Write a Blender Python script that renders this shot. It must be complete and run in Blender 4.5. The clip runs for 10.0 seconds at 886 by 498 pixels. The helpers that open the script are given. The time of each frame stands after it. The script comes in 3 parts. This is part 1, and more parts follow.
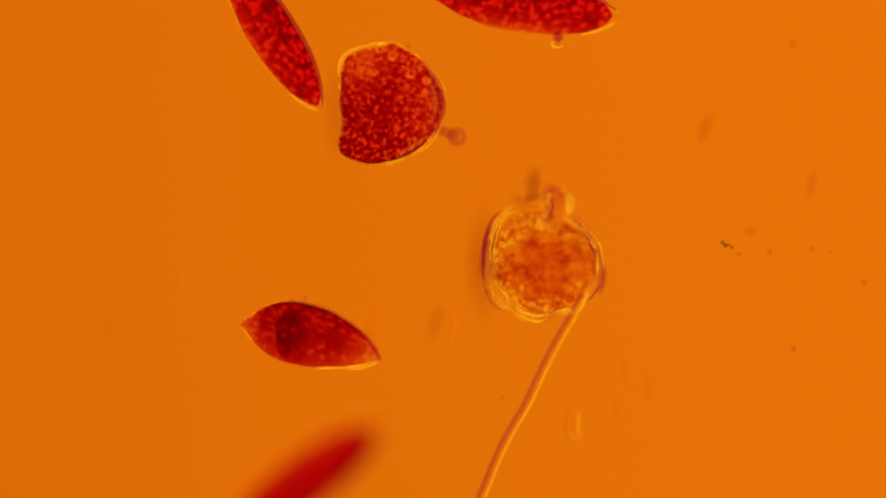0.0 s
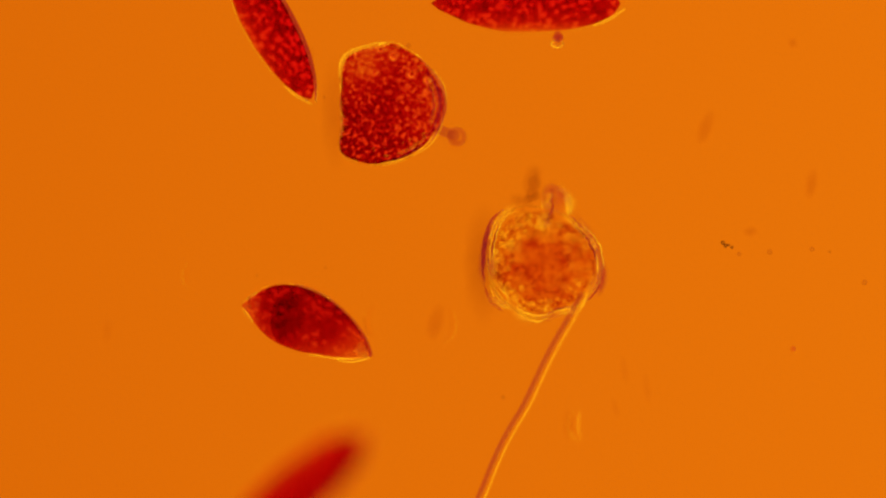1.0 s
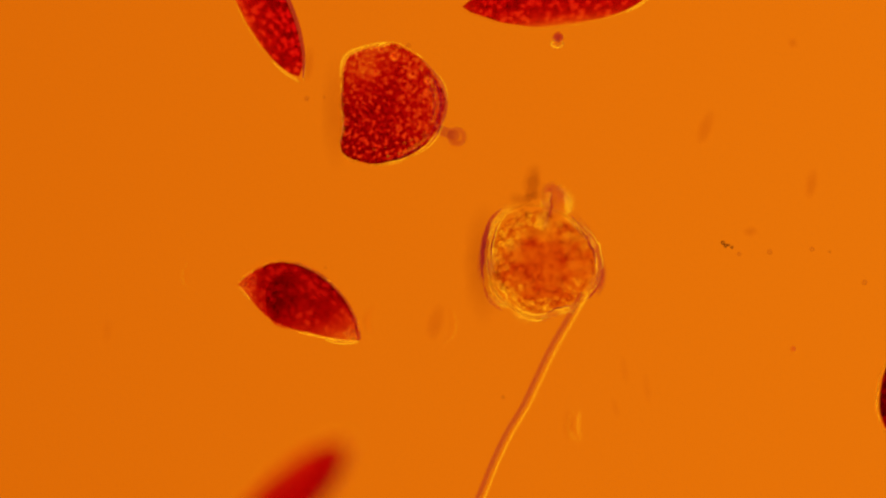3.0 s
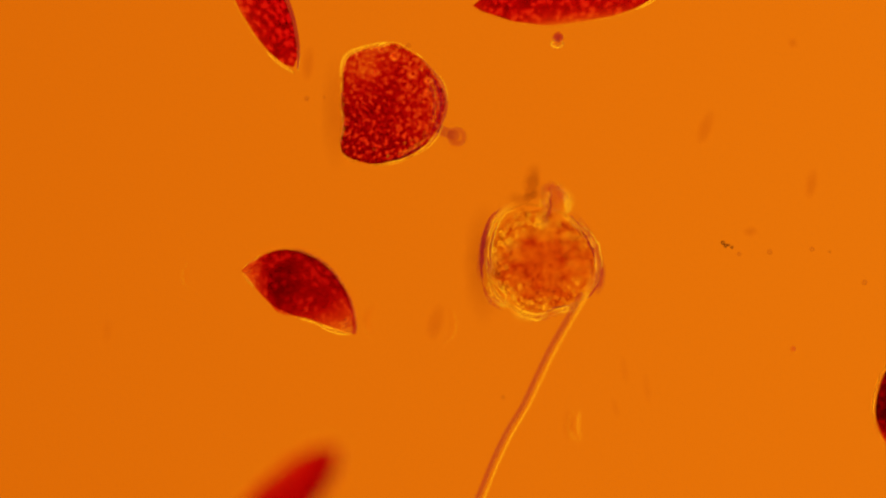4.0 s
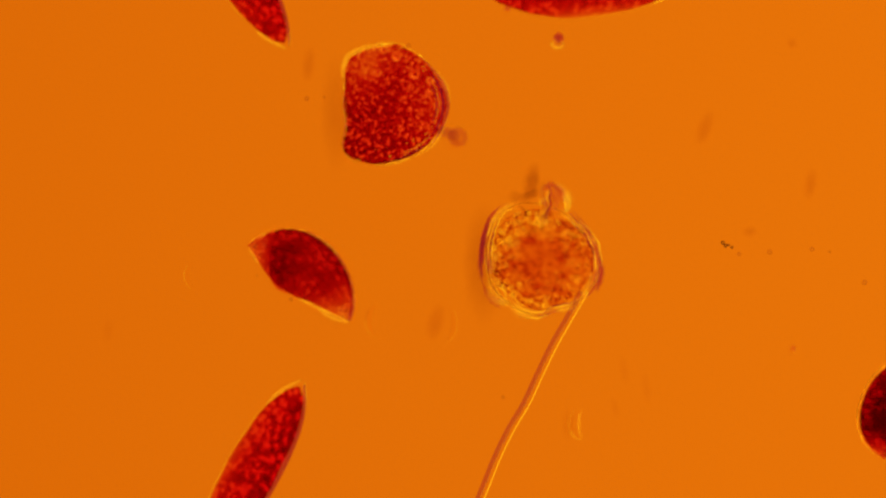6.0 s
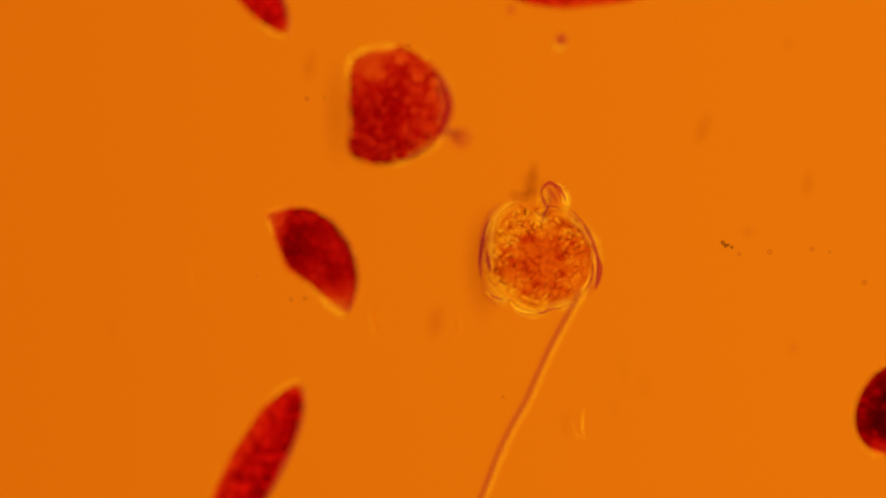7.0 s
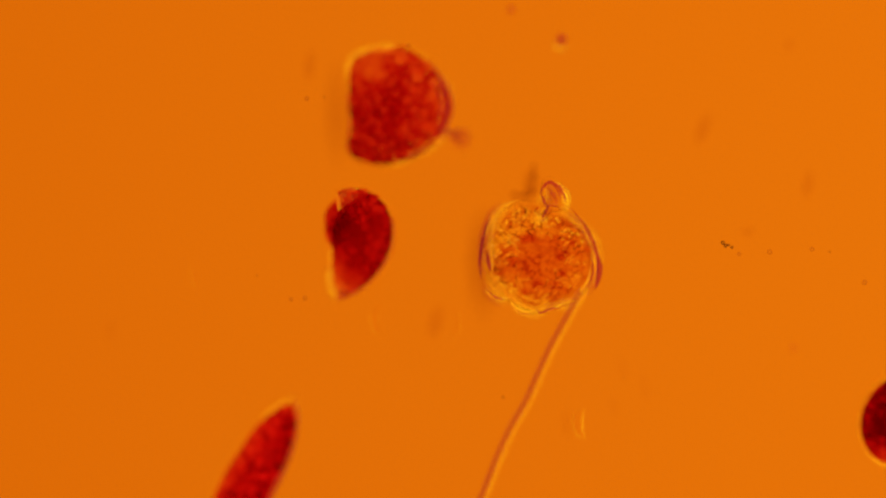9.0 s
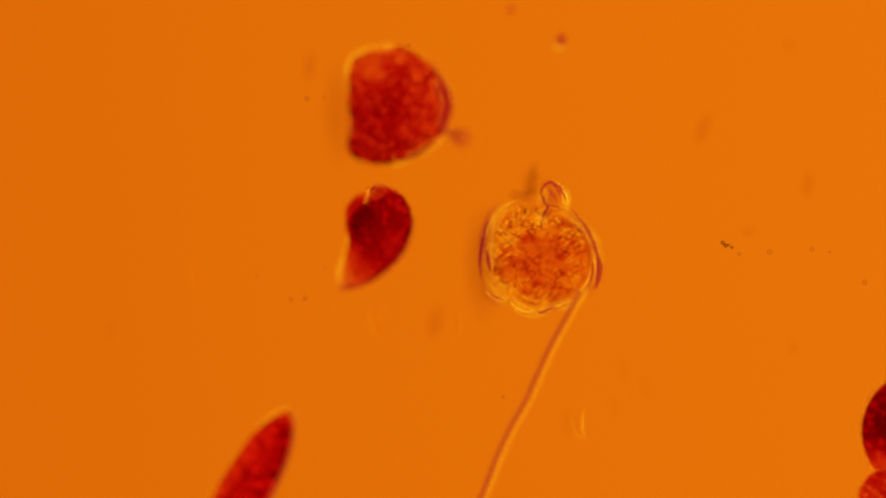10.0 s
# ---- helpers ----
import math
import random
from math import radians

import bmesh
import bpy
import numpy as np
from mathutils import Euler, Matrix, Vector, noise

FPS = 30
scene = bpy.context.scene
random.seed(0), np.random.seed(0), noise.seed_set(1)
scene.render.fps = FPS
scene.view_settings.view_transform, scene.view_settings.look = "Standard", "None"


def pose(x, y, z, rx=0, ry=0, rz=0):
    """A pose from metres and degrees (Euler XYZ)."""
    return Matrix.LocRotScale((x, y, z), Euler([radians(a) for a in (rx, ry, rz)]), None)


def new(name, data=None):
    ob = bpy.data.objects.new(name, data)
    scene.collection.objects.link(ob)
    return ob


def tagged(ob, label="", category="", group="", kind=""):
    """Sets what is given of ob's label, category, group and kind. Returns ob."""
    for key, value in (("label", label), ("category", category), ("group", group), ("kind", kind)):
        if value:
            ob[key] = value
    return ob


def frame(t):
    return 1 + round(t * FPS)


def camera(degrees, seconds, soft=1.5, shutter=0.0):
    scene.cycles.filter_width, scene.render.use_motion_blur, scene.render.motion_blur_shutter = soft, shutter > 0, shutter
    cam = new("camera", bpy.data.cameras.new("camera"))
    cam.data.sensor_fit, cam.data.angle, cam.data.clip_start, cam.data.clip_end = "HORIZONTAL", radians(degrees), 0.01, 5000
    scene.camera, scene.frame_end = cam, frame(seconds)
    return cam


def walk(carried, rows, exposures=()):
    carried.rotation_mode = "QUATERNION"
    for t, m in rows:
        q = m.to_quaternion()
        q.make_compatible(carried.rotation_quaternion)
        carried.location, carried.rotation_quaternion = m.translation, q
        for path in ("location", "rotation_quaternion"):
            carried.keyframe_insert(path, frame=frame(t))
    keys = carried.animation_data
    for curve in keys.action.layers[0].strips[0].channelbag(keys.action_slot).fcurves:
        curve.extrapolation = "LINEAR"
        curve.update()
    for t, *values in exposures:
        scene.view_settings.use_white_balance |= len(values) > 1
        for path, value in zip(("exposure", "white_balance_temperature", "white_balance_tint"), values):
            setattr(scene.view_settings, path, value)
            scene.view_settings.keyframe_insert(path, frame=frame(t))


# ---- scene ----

# A wet mount under the microscope, modelled 1000 times enlarged: 1 mm here is 1 micrometre.
# x to the right, y up in the picture, z towards the objective; the slide's top is z = 0.
U = 0.0004            # one unit of the layout grid, in metres
EYE = 7.18            # working distance to the first plane of focus
FOCUS = 0.026         # height of that plane over the slide


def gx(x):
    return (x - 784) * U


def gy(y):
    return (441 - y) * U


# ---- camera: the objective only racks up, as the focus wheel is turned ----
cam = camera(5.0, 10.0, soft=2.3)
cam.data.dof.use_dof = True
cam.data.dof.focus_distance = EYE
cam.data.dof.aperture_fstop = 0.62
cam.data.dof.aperture_blades = 0
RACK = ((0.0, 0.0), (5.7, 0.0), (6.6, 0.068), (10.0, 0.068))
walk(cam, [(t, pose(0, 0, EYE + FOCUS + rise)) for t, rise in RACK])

# ---- light: the lamp in the microscope's foot, under an opal field glass ----
world = bpy.data.worlds.new("dim_room")
world.use_nodes = True
world.node_tree.nodes["Background"].inputs[0].default_value = (0.45, 0.27, 0.16, 1)
world.node_tree.nodes["Background"].inputs[1].default_value = 0.25
scene.world = world
scene.cycles.max_bounces, scene.cycles.transmission_bounces, scene.cycles.transparent_max_bounces = 32, 32, 64
lamp_data = bpy.data.lights.new("microscope_lamp", "POINT")
lamp_data.energy, lamp_data.shadow_soft_size, lamp_data.color = 1388, 0.15, (1.0, 0.86, 0.66)
lamp = new("microscope_lamp", lamp_data)
lamp.matrix_basis = pose(1.15, 0.1, -6.8)


# ---- materials ----
def mat(name):
    m = bpy.data.materials.new(name)
    m.use_nodes = True
    nt = m.node_tree
    nt.nodes.clear()
    out = nt.nodes.new("ShaderNodeOutputMaterial")
    return m, nt, out


def node(nt, kind, **inputs):
    n = nt.nodes.new(kind)
    for key, value in inputs.items():
        n.inputs[key.replace("_", " ")].default_value = value
    return n


def ramp(nt, source, stops):
    r = nt.nodes.new("ShaderNodeValToRGB")
    while len(r.color_ramp.elements) < len(stops):
        r.color_ramp.elements.new(0.5)
    for e, (p, c) in zip(r.color_ramp.elements, stops):
        e.position, e.color = p, (*c, 1) if len(c) == 3 else c
    nt.links.new(source, r.inputs[0])
    return r


def mix(nt, a, b, fac):
    n = nt.nodes.new("ShaderNodeMixShader")
    if isinstance(fac, float):
        n.inputs[0].default_value = fac
    else:
        nt.links.new(fac, n.inputs[0])
    nt.links.new(a, n.inputs[1])
    nt.links.new(b, n.inputs[2])
    return n.outputs[0]


def calc(nt, op, a, b, c=None):
    n = nt.nodes.new("ShaderNodeMath")
    n.operation = op
    for i, v in enumerate((a, b, c)):
        if isinstance(v, (int, float)):
            n.inputs[i].default_value = v
        elif v is not None:
            nt.links.new(v, n.inputs[i])
    return n.outputs[0]


def opal(name, color, mottle, paler=(1, 1, 1)):
    """Filter glass that scatters the lamp's light; a little paler towards one side."""
    m, nt, out = mat(name)
    tc = nt.nodes.new("ShaderNodeTexCoord")
    n1 = node(nt, "ShaderNodeTexNoise", Scale=2.2, Detail=3.0)
    nt.links.new(tc.outputs["Object"], n1.inputs["Vector"])
    xyz = nt.nodes.new("ShaderNodeSeparateXYZ")
    nt.links.new(tc.outputs["Object"], xyz.inputs[0])
    v = calc(nt, "MULTIPLY_ADD", xyz.outputs["X"], 1.0, 0.5)
    v = calc(nt, "MULTIPLY_ADD", calc(nt, "SUBTRACT", n1.outputs["Fac"], 0.5), mottle * 20, v)
    r = ramp(nt, v, [(0.0, tuple(c / k for c, k in zip(color, paler))), (1.0, tuple(min(1, c * k) for c, k in zip(color, paler)))])
    t = nt.nodes.new("ShaderNodeBsdfTranslucent")
    nt.links.new(r.outputs[0], t.inputs[0])
    nt.links.new(t.outputs[0], out.inputs[0])
    return m


def clear(name, color, ior, rough=0.0):
    """Clear or tinted jelly and glass; an index under one stands for a layer thinner than the water round it."""
    m, nt, out = mat(name)
    g = node(nt, "ShaderNodeBsdfGlass", Color=(*color, 1), IOR=ior, Roughness=rough)
    nt.links.new(g.outputs[0], out.inputs[0])
    return m


def pigment(name, tones, grain, scatter=0.0, gloss=0.015, glow=(1.0, 0.15, 0.02), rings=0.28, stops=(0.55, 0.72, 0.86, 1.0), spots=0.0, share=0.3):
    """Plasma with pigment grains that filters the light: tones are the filter's colours from its densest to its clearest
    spots; the mesh's own "dose" says how much of it there is. scatter: share of light that is scattered inside.
    spots: how clear the single round grains are, of which a share stands out."""
    m, nt, out = mat(name)
    rest = nt.nodes.new("ShaderNodeAttribute")
    rest.attribute_name = "rest"
    dose = nt.nodes.new("ShaderNodeAttribute")
    dose.attribute_name = "dose"
    stretch = node(nt, "ShaderNodeMapping", Scale=(1, 1, 0.03))
    nt.links.new(rest.outputs["Vector"], stretch.inputs["Vector"])
    big = node(nt, "ShaderNodeTexNoise", Scale=grain * 0.22, Detail=2.0, Roughness=0.6)
    fine = node(nt, "ShaderNodeTexNoise", Scale=grain * 1.5, Detail=2.5, Roughness=0.65)
    cells = node(nt, "ShaderNodeTexVoronoi", Scale=grain, Randomness=1.0)
    drops = node(nt, "ShaderNodeTexVoronoi", Scale=grain * 0.45, Randomness=1.0)
    for n in (big, fine, cells, drops):
        nt.links.new(stretch.outputs[0], n.inputs["Vector"])
    v = calc(nt, "MULTIPLY_ADD", cells.outputs["Distance"], -0.55, 0.42)
    v = calc(nt, "MULTIPLY_ADD", fine.outputs["Fac"], 0.95, v)
    v = calc(nt, "MULTIPLY_ADD", big.outputs["Fac"], 0.4, v)
    v = calc(nt, "ADD", v, 0.075)
    away = calc(nt, "ABSOLUTE", calc(nt, "SUBTRACT", drops.outputs["Distance"], 0.27), 0.0)
    ring = calc(nt, "MAXIMUM", calc(nt, "MULTIPLY_ADD", away, -4.0, rings), 0.0)
    v = calc(nt, "ADD", v, ring)
    if spots:
        for scale, gain in ((grain * 1.05, spots), (grain * 0.62, spots * 0.8)):
            dots = node(nt, "ShaderNodeTexVoronoi", Scale=scale, Randomness=1.0)
            nt.links.new(stretch.outputs[0], dots.inputs["Vector"])
            pick = nt.nodes.new("ShaderNodeSeparateColor")
            nt.links.new(dots.outputs["Color"], pick.inputs[0])
            chosen = calc(nt, "GREATER_THAN", pick.outputs[0], 1 - share)
            dot = calc(nt, "MAXIMUM", calc(nt, "MULTIPLY_ADD", dots.outputs["Distance"], -2.6, 1.0), 0.0)
            strength = calc(nt, "MULTIPLY_ADD", pick.outputs[1], 0.9, 0.4)
            v = calc(nt, "ADD", v, calc(nt, "MULTIPLY", calc(nt, "MULTIPLY", dot, chosen), calc(nt, "MULTIPLY", strength, gain)))
    col = ramp(nt, v, list(zip(stops, tones)))
    g = nt.nodes.new("ShaderNodeGamma")
    nt.links.new(col.outputs[0], g.inputs[0])
    nt.links.new(dose.outputs["Fac"], g.inputs[1])
    body = nt.nodes.new("ShaderNodeBsdfTransparent")
    nt.links.new(g.outputs[0], body.inputs[0])
    last = body.outputs[0]
    if scatter:
        t = node(nt, "ShaderNodeBsdfTranslucent", Color=(*glow, 1))
        b = node(nt, "ShaderNodeBump", Strength=0.5, Distance=0.0008)
        nt.links.new(cells.outputs["Distance"], b.inputs["Height"])
        nt.links.new(b.outputs[0], t.inputs["Normal"])
        last = mix(nt, last, t.outputs[0], scatter)
    if gloss:
        h = node(nt, "ShaderNodeBsdfGlossy", Color=(1, 0.9, 0.8, 1), Roughness=0.35)
        last = mix(nt, last, h.outputs[0], gloss)
    nt.links.new(last, out.inputs[0])
    return m


def haze(name, color, body, share):
    """A thin soft layer: filters the light by its dose; a share of it scatters the room's light back."""
    m, nt, out = mat(name)
    rest = nt.nodes.new("ShaderNodeAttribute")
    rest.attribute_name = "rest"
    dose = nt.nodes.new("ShaderNodeAttribute")
    dose.attribute_name = "dose"
    n1 = node(nt, "ShaderNodeTexNoise", Scale=90.0, Detail=4.0, Roughness=0.6)
    nt.links.new(rest.outputs["Vector"], n1.inputs["Vector"])
    g = node(nt, "ShaderNodeGamma", Color=(*color, 1))
    nt.links.new(calc(nt, "MULTIPLY", dose.outputs["Fac"], calc(nt, "MULTIPLY_ADD", n1.outputs["Fac"], 0.9, 0.55)), g.inputs[1])
    tr = nt.nodes.new("ShaderNodeBsdfTransparent")
    nt.links.new(g.outputs[0], tr.inputs[0])
    last = tr.outputs[0]
    if share:
        d = node(nt, "ShaderNodeBsdfDiffuse", Color=(*body, 1))
        last = mix(nt, last, d.outputs[0], calc(nt, "MULTIPLY", dose.outputs["Fac"], share))
    nt.links.new(last, out.inputs[0])
    return m


def faded_clear(name, color, ior):
    """The clear skin of a body in rings: its strength fades to nothing at each ring's ends."""
    m, nt, out = mat(name)
    dose = nt.nodes.new("ShaderNodeAttribute")
    dose.attribute_name = "dose"
    g = node(nt, "ShaderNodeBsdfGlass", Color=(*color, 1), IOR=ior, Roughness=0.0)
    tr = nt.nodes.new("ShaderNodeBsdfTransparent")
    nt.links.new(mix(nt, tr.outputs[0], g.outputs[0], dose.outputs["Fac"]), out.inputs[0])
    return m


# the field's yellower light on one side is put into the glass colour
FIELD = opal("orange_opal_glass", (0.5536, 0.1364, 0.0024), 0.02, (1.0, 1.045, 1.1))
RING = opal("yellow_opal_glass", (1.0, 0.57, 0.012), 0.03)
GLASS = clear("slide_glass", (0.995, 0.995, 0.99), 1.08)
PELLICLE = clear("clear_pellicle", (1.0, 0.97, 0.93), 0.981)
RING_SKIN = faded_clear("clear_ring_skin", (1.0, 0.97, 0.93), 0.965)
MEMBRANE = clear("clear_membrane", (1.0, 0.98, 0.95), 0.991)
BUD = clear("clear_flap", (1.0, 0.96, 0.92), 0.95)
STRAND = clear("thread_jelly", (1.0, 0.98, 0.95), 0.90)
DROP = clear("oil_droplet", (1.0, 0.97, 0.85), 1.2)
OIL = clear("bright_oil", (1.0, 0.99, 0.85), 1.36)
CREASE = clear("bright_crease", (1.0, 0.99, 0.94), 1.36)
HUSK = clear("pale_husk", (1.0, 0.98, 0.96), 0.96)
VEIL = clear("thin_veil", (1.0, 0.98, 0.96), 0.986)
RED = pigment("red_pigment", [(0.58, 0.034, 0.2), (0.675, 0.068, 0.3), (0.79, 0.13, 0.4), (0.94, 0.46, 1.0)], 300.0, 0.012, 0.002,
              rings=0.24, stops=(0.70, 0.98, 1.26, 1.74), spots=0.42, share=0.26)
VIVID = pigment("bright_red_pigment", [(0.525, 0.028, 0.2), (0.69, 0.042, 0.3), (0.86, 0.06, 0.4), (0.94, 0.19, 1.0)], 190.0, 0.012, 0.002,
                rings=0.12, stops=(0.66, 0.94, 1.2, 1.74), spots=0.24, share=0.3)
SKIN = pigment("dense_red_pigment", [(0.555, 0.036, 0.2), (0.62, 0.05, 0.3), (0.68, 0.066, 0.4), (0.76, 0.15, 0.8)], 150.0, 0.0, 0.0,
               rings=0.05, stops=(0.66, 0.96, 1.30, 1.9), spots=0.12, share=0.3)
PLASMA = pigment("grainy_orange_plasma", [(0.80, 0.48, 0.6), (0.92, 0.74, 0.7), (0.99, 0.93, 0.8), (1.0, 1.0, 1.0)], 280.0, 0.0, 0.0, stops=(0.66, 0.85, 1.0, 1.2))
CORE = haze("red_core_haze", (0.90, 0.60, 0.7), (0.5, 0.2, 0.1), 0.0)
SMEAR = haze("faint_smear", (0.95, 0.90, 0.90), (0.5, 0.4, 0.4), 0.0)
SHADE = haze("brown_halo_scum", (0.84, 0.76, 0.78), (0.3, 0.2, 0.2), 0.0)
STAIN = haze("brown_debris", (0.30, 0.22, 0.3), (0.3, 0.2, 0.2), 0.2)
DUST = haze("faint_dust", (0.91, 0.85, 0.88), (0.5, 0.4, 0.4), 0.05)
WRINKLE = haze("dark_wrinkle", (0.62, 0.40, 0.4), (0.4, 0.2, 0.1), 0.0)
FRINGE_FOLD = haze("violet_fold_fringe", (0.91, 0.52, 1.0), (1.0, 0.22, 0.6), 0.2)
VIOLET = haze("violet_debris", (0.94, 0.75, 1.0), (1.0, 0.35, 0.6), 0.13)


# ---- mesh helpers ----
def link(name, bm, material, parent=None, label="", smooth=True, shift=(0, 0, 0), dose=None):
    me = bpy.data.meshes.new(name)
    if smooth:
        for f in bm.faces:
            f.smooth = True
    bm.to_mesh(me)
    bm.free()
    me.materials.append(material)
    rest = np.empty(3 * len(me.vertices))
    me.vertices.foreach_get("co", rest)
    amount = [1.0] * len(me.vertices) if dose is None else [dose(v.co) for v in me.vertices]
    me.attributes.new("dose", "FLOAT", "POINT").data.foreach_set("value", amount)
    me.attributes.new("rest", "FLOAT_VECTOR", "POINT").data.foreach_set("vector", (rest.reshape(-1, 3) + np.array(shift)).ravel())
    ob = new(name, me)
    if parent is not None:
        ob.parent = parent
    if label:
        ob["label"] = label
    return ob


def part(name, bm, material, parent, label="", shift=(0, 0, 0), dose=None):
    return link(name, bm, material, parent, label, shift=shift, dose=dose)


def thing(name, x, y, z, label, category, group=""):
    e = new(name)
    e.empty_display_size = 0.02
    e.matrix_basis = pose(gx(x), gy(y), z)
    return tagged(e, label, category, group)


def ring_value(values, angle):
    """Smooth periodic interpolation of radii given at even angles."""
    n = len(values)
    f = (angle / (2 * math.pi) * n) % n
    i = int(f)
    k = f - i
    p0, p1, p2, p3 = (values[(i + j) % n] for j in (-1, 0, 1, 2))
    return 0.5 * (2 * p1 + (p2 - p0) * k + (2 * p0 - 5 * p1 + 4 * p2 - p3) * k * k + (3 * p1 - p0 - 3 * p2 + p3) * k ** 3)


def blob(radii, height, bumps=0.0, seed=0.0, detail=5, squash=1.0, crinkle=0.0):
    """A rounded body: outline radii at even angles (grid units), half its height in metres, with lumps."""
    bm = bmesh.new()
    bmesh.ops.create_icosphere(bm, subdivisions=detail, radius=1)
    for v in bm.verts:
        d = v.co.normalized()
        a = math.atan2(d.y, d.x)
        r = ring_value(radii, a) * U
        flat = math.sqrt(d.x * d.x + d.y * d.y) ** squash
        k = 1 + bumps * noise.noise(d * 2.2 + Vector((seed, 0, 0))) + 0.5 * bumps * noise.noise(d * 6 + Vector((0, seed, 0)))
        k += crinkle * noise.noise(d * 13 + Vector((seed, 4, 0)))
        v.co = Vector((r * flat * math.cos(a) * k, r * flat * math.sin(a) * k, height * d.z * k))
    return bm


def profile(u, values):
    n = len(values) - 1
    f = min(max(u, 0), 1) * n
    i = min(int(f), n - 1)
    k = f - i
    p1, p2 = values[i], values[i + 1]
    p0 = values[i - 1] if i else 2 * p1 - p2
    p3 = values[i + 2] if i + 2 <= n else 2 * p2 - p1
    return max(0.0, 0.5 * (2 * p1 + (p2 - p0) * k + (2 * p0 - 5 * p1 + 4 * p2 - p3) * k * k + (3 * p1 - p0 - 3 * p2 + p3) * k ** 3))


def profile_any(u, values):
    """The same smooth run through even values, of either sign."""
    low = min(values) - abs(min(values)) - 1
    return profile(u, [v - low for v in values]) + low


def spindle(length, bend, radii, flat=0.8, grow=0.0, bumps=0.0, start=0.0, end=1.0, rings=64, sides=40, seed=0.0):
    """A spindle along -x from the tip at the origin; bend: sideways sag of its middle; all in grid units."""
    bm = bmesh.new()
    rows = []
    for i in range(rings + 1):
        s = 0.5 - 0.5 * math.cos(math.pi * i / rings)
        u = start + (end - start) * s
        r = profile(u, radii) + grow
        r *= math.sqrt(min(1, s / 0.035 + 0.0004)) * math.sqrt(min(1, (1 - s) / 0.035 + 0.0004))
        x, y = -u * length, bend * 4 * u * (1 - u)
        row = []
        for j in range(sides):
            a = 2 * math.pi * j / sides
            k = 1 + bumps * noise.noise(Vector((u * 9 + seed, math.cos(a) * 1.5, math.sin(a) * 1.5)))
            row.append(bm.verts.new((x * U, (y + r * k * math.cos(a)) * U, r * k * math.sin(a) * flat * U)))
        rows.append(row)
    for a, b in zip(rows, rows[1:]):
        for j in range(sides):
            bm.faces.new((a[j], a[(j + 1) % sides], b[(j + 1) % sides], b[j]))
    for row, turn in ((rows[0], 1), (rows[-1], -1)):
        bm.faces.new(row[::-turn])
    bmesh.ops.recalc_face_normals(bm, faces=bm.faces)
    return bm


def tube(points, radius, sides=12, taper=None):
    """A round thread through points (metres)."""
    bm = bmesh.new()
    rows = []
    for i, p in enumerate(points):
        p = Vector(p)
        d = (Vector(points[min(i + 1, len(points) - 1)]) - Vector(points[max(i - 1, 0)])).normalized()
        side = d.cross(Vector((0, 0, 1))).normalized()
        up = side.cross(d)
        r = radius * (taper[i] if taper else 1)
        rows.append([bm.verts.new(p + side * r * math.cos(2 * math.pi * j / sides) + up * r * math.sin(2 * math.pi * j / sides))
                     for j in range(sides)])
    for a, b in zip(rows, rows[1:]):
        for j in range(sides):
            bm.faces.new((a[j], a[(j + 1) % sides], b[(j + 1) % sides], b[j]))
    bm.faces.new(rows[0][::-1])
    bm.faces.new(rows[-1])
    bmesh.ops.recalc_face_normals(bm, faces=bm.faces)
    return bm


def droplets(name, places, material, parent, label="", detail=2):
    """Small round droplets on one shared mesh, each an object: (x, y, z, radius) in metres."""
    ball = bmesh.new()
    bmesh.ops.create_icosphere(ball, subdivisions=detail, radius=1)
    first = None
    for x, y, z, r in places:
        if first is None:
            ob = first = part(name, ball, material, parent, label)
        else:
            ob = new(name, first.data)
            ob.parent = parent
            if label:
                ob["label"] = label
        ob.matrix_basis = Matrix.Translation((x, y, z)) @ Matrix.Scale(r, 4)


# ---- the mount ----
def disc(r0, r1, z, x=0.0, y=0.0, thick=0.01, sides=96):
    bm = bmesh.new()
    rows = []
    for r, h in ((r0, 0), (r1, 0), (r1, -thick), (r0, -thick)):
        rows.append([bm.verts.new((x + r * math.cos(2 * math.pi * j / sides), y + r * math.sin(2 * math.pi * j / sides), z + h))
                     for j in range(sides)] if r else None)
    if r0:
        for a, b in zip(rows, rows[1:] + rows[:1]):
            for j in range(sides):
                bm.faces.new((a[j], a[(j + 1) % sides], b[(j + 1) % sides], b[j]))
    else:
        bm.faces.new(rows[1])
    bmesh.ops.recalc_face_normals(bm, faces=bm.faces)
    return bm


field_glass = tagged(link("field_glass", disc(0, 0.62, -1.8, -0.03, 0.02), FIELD, smooth=False),
                     "glowing orange opal field glass of the microscope", "lamp glass", kind="structure")
# unseen ring, added so refracting edges pick up bright yellow rims
def annulus_mesh(sides=96):
    """The ring glass: its hole lies round the field, its outer edge is set off to one side for oblique light."""
    bm = bmesh.new()
    inner, outer = [], []
    for j in range(sides):
        c, q = math.cos(2 * math.pi * j / sides), math.sin(2 * math.pi * j / sides)
        inner.append(bm.verts.new((-0.03 + 0.58 * c, 0.02 + 0.58 * q, -1.794)))
        outer.append(bm.verts.new((0.18 + 3.4 * c, -0.14 + 3.4 * q, -1.794)))
    for j in range(sides):
        k = (j + 1) % sides
        bm.faces.new((inner[j], outer[j], outer[k], inner[k]))
    return bm


annulus = tagged(link("annulus_glass", annulus_mesh(), RING, smooth=False),
                 "bright yellow opal ring round the field glass", "lamp glass", kind="structure")


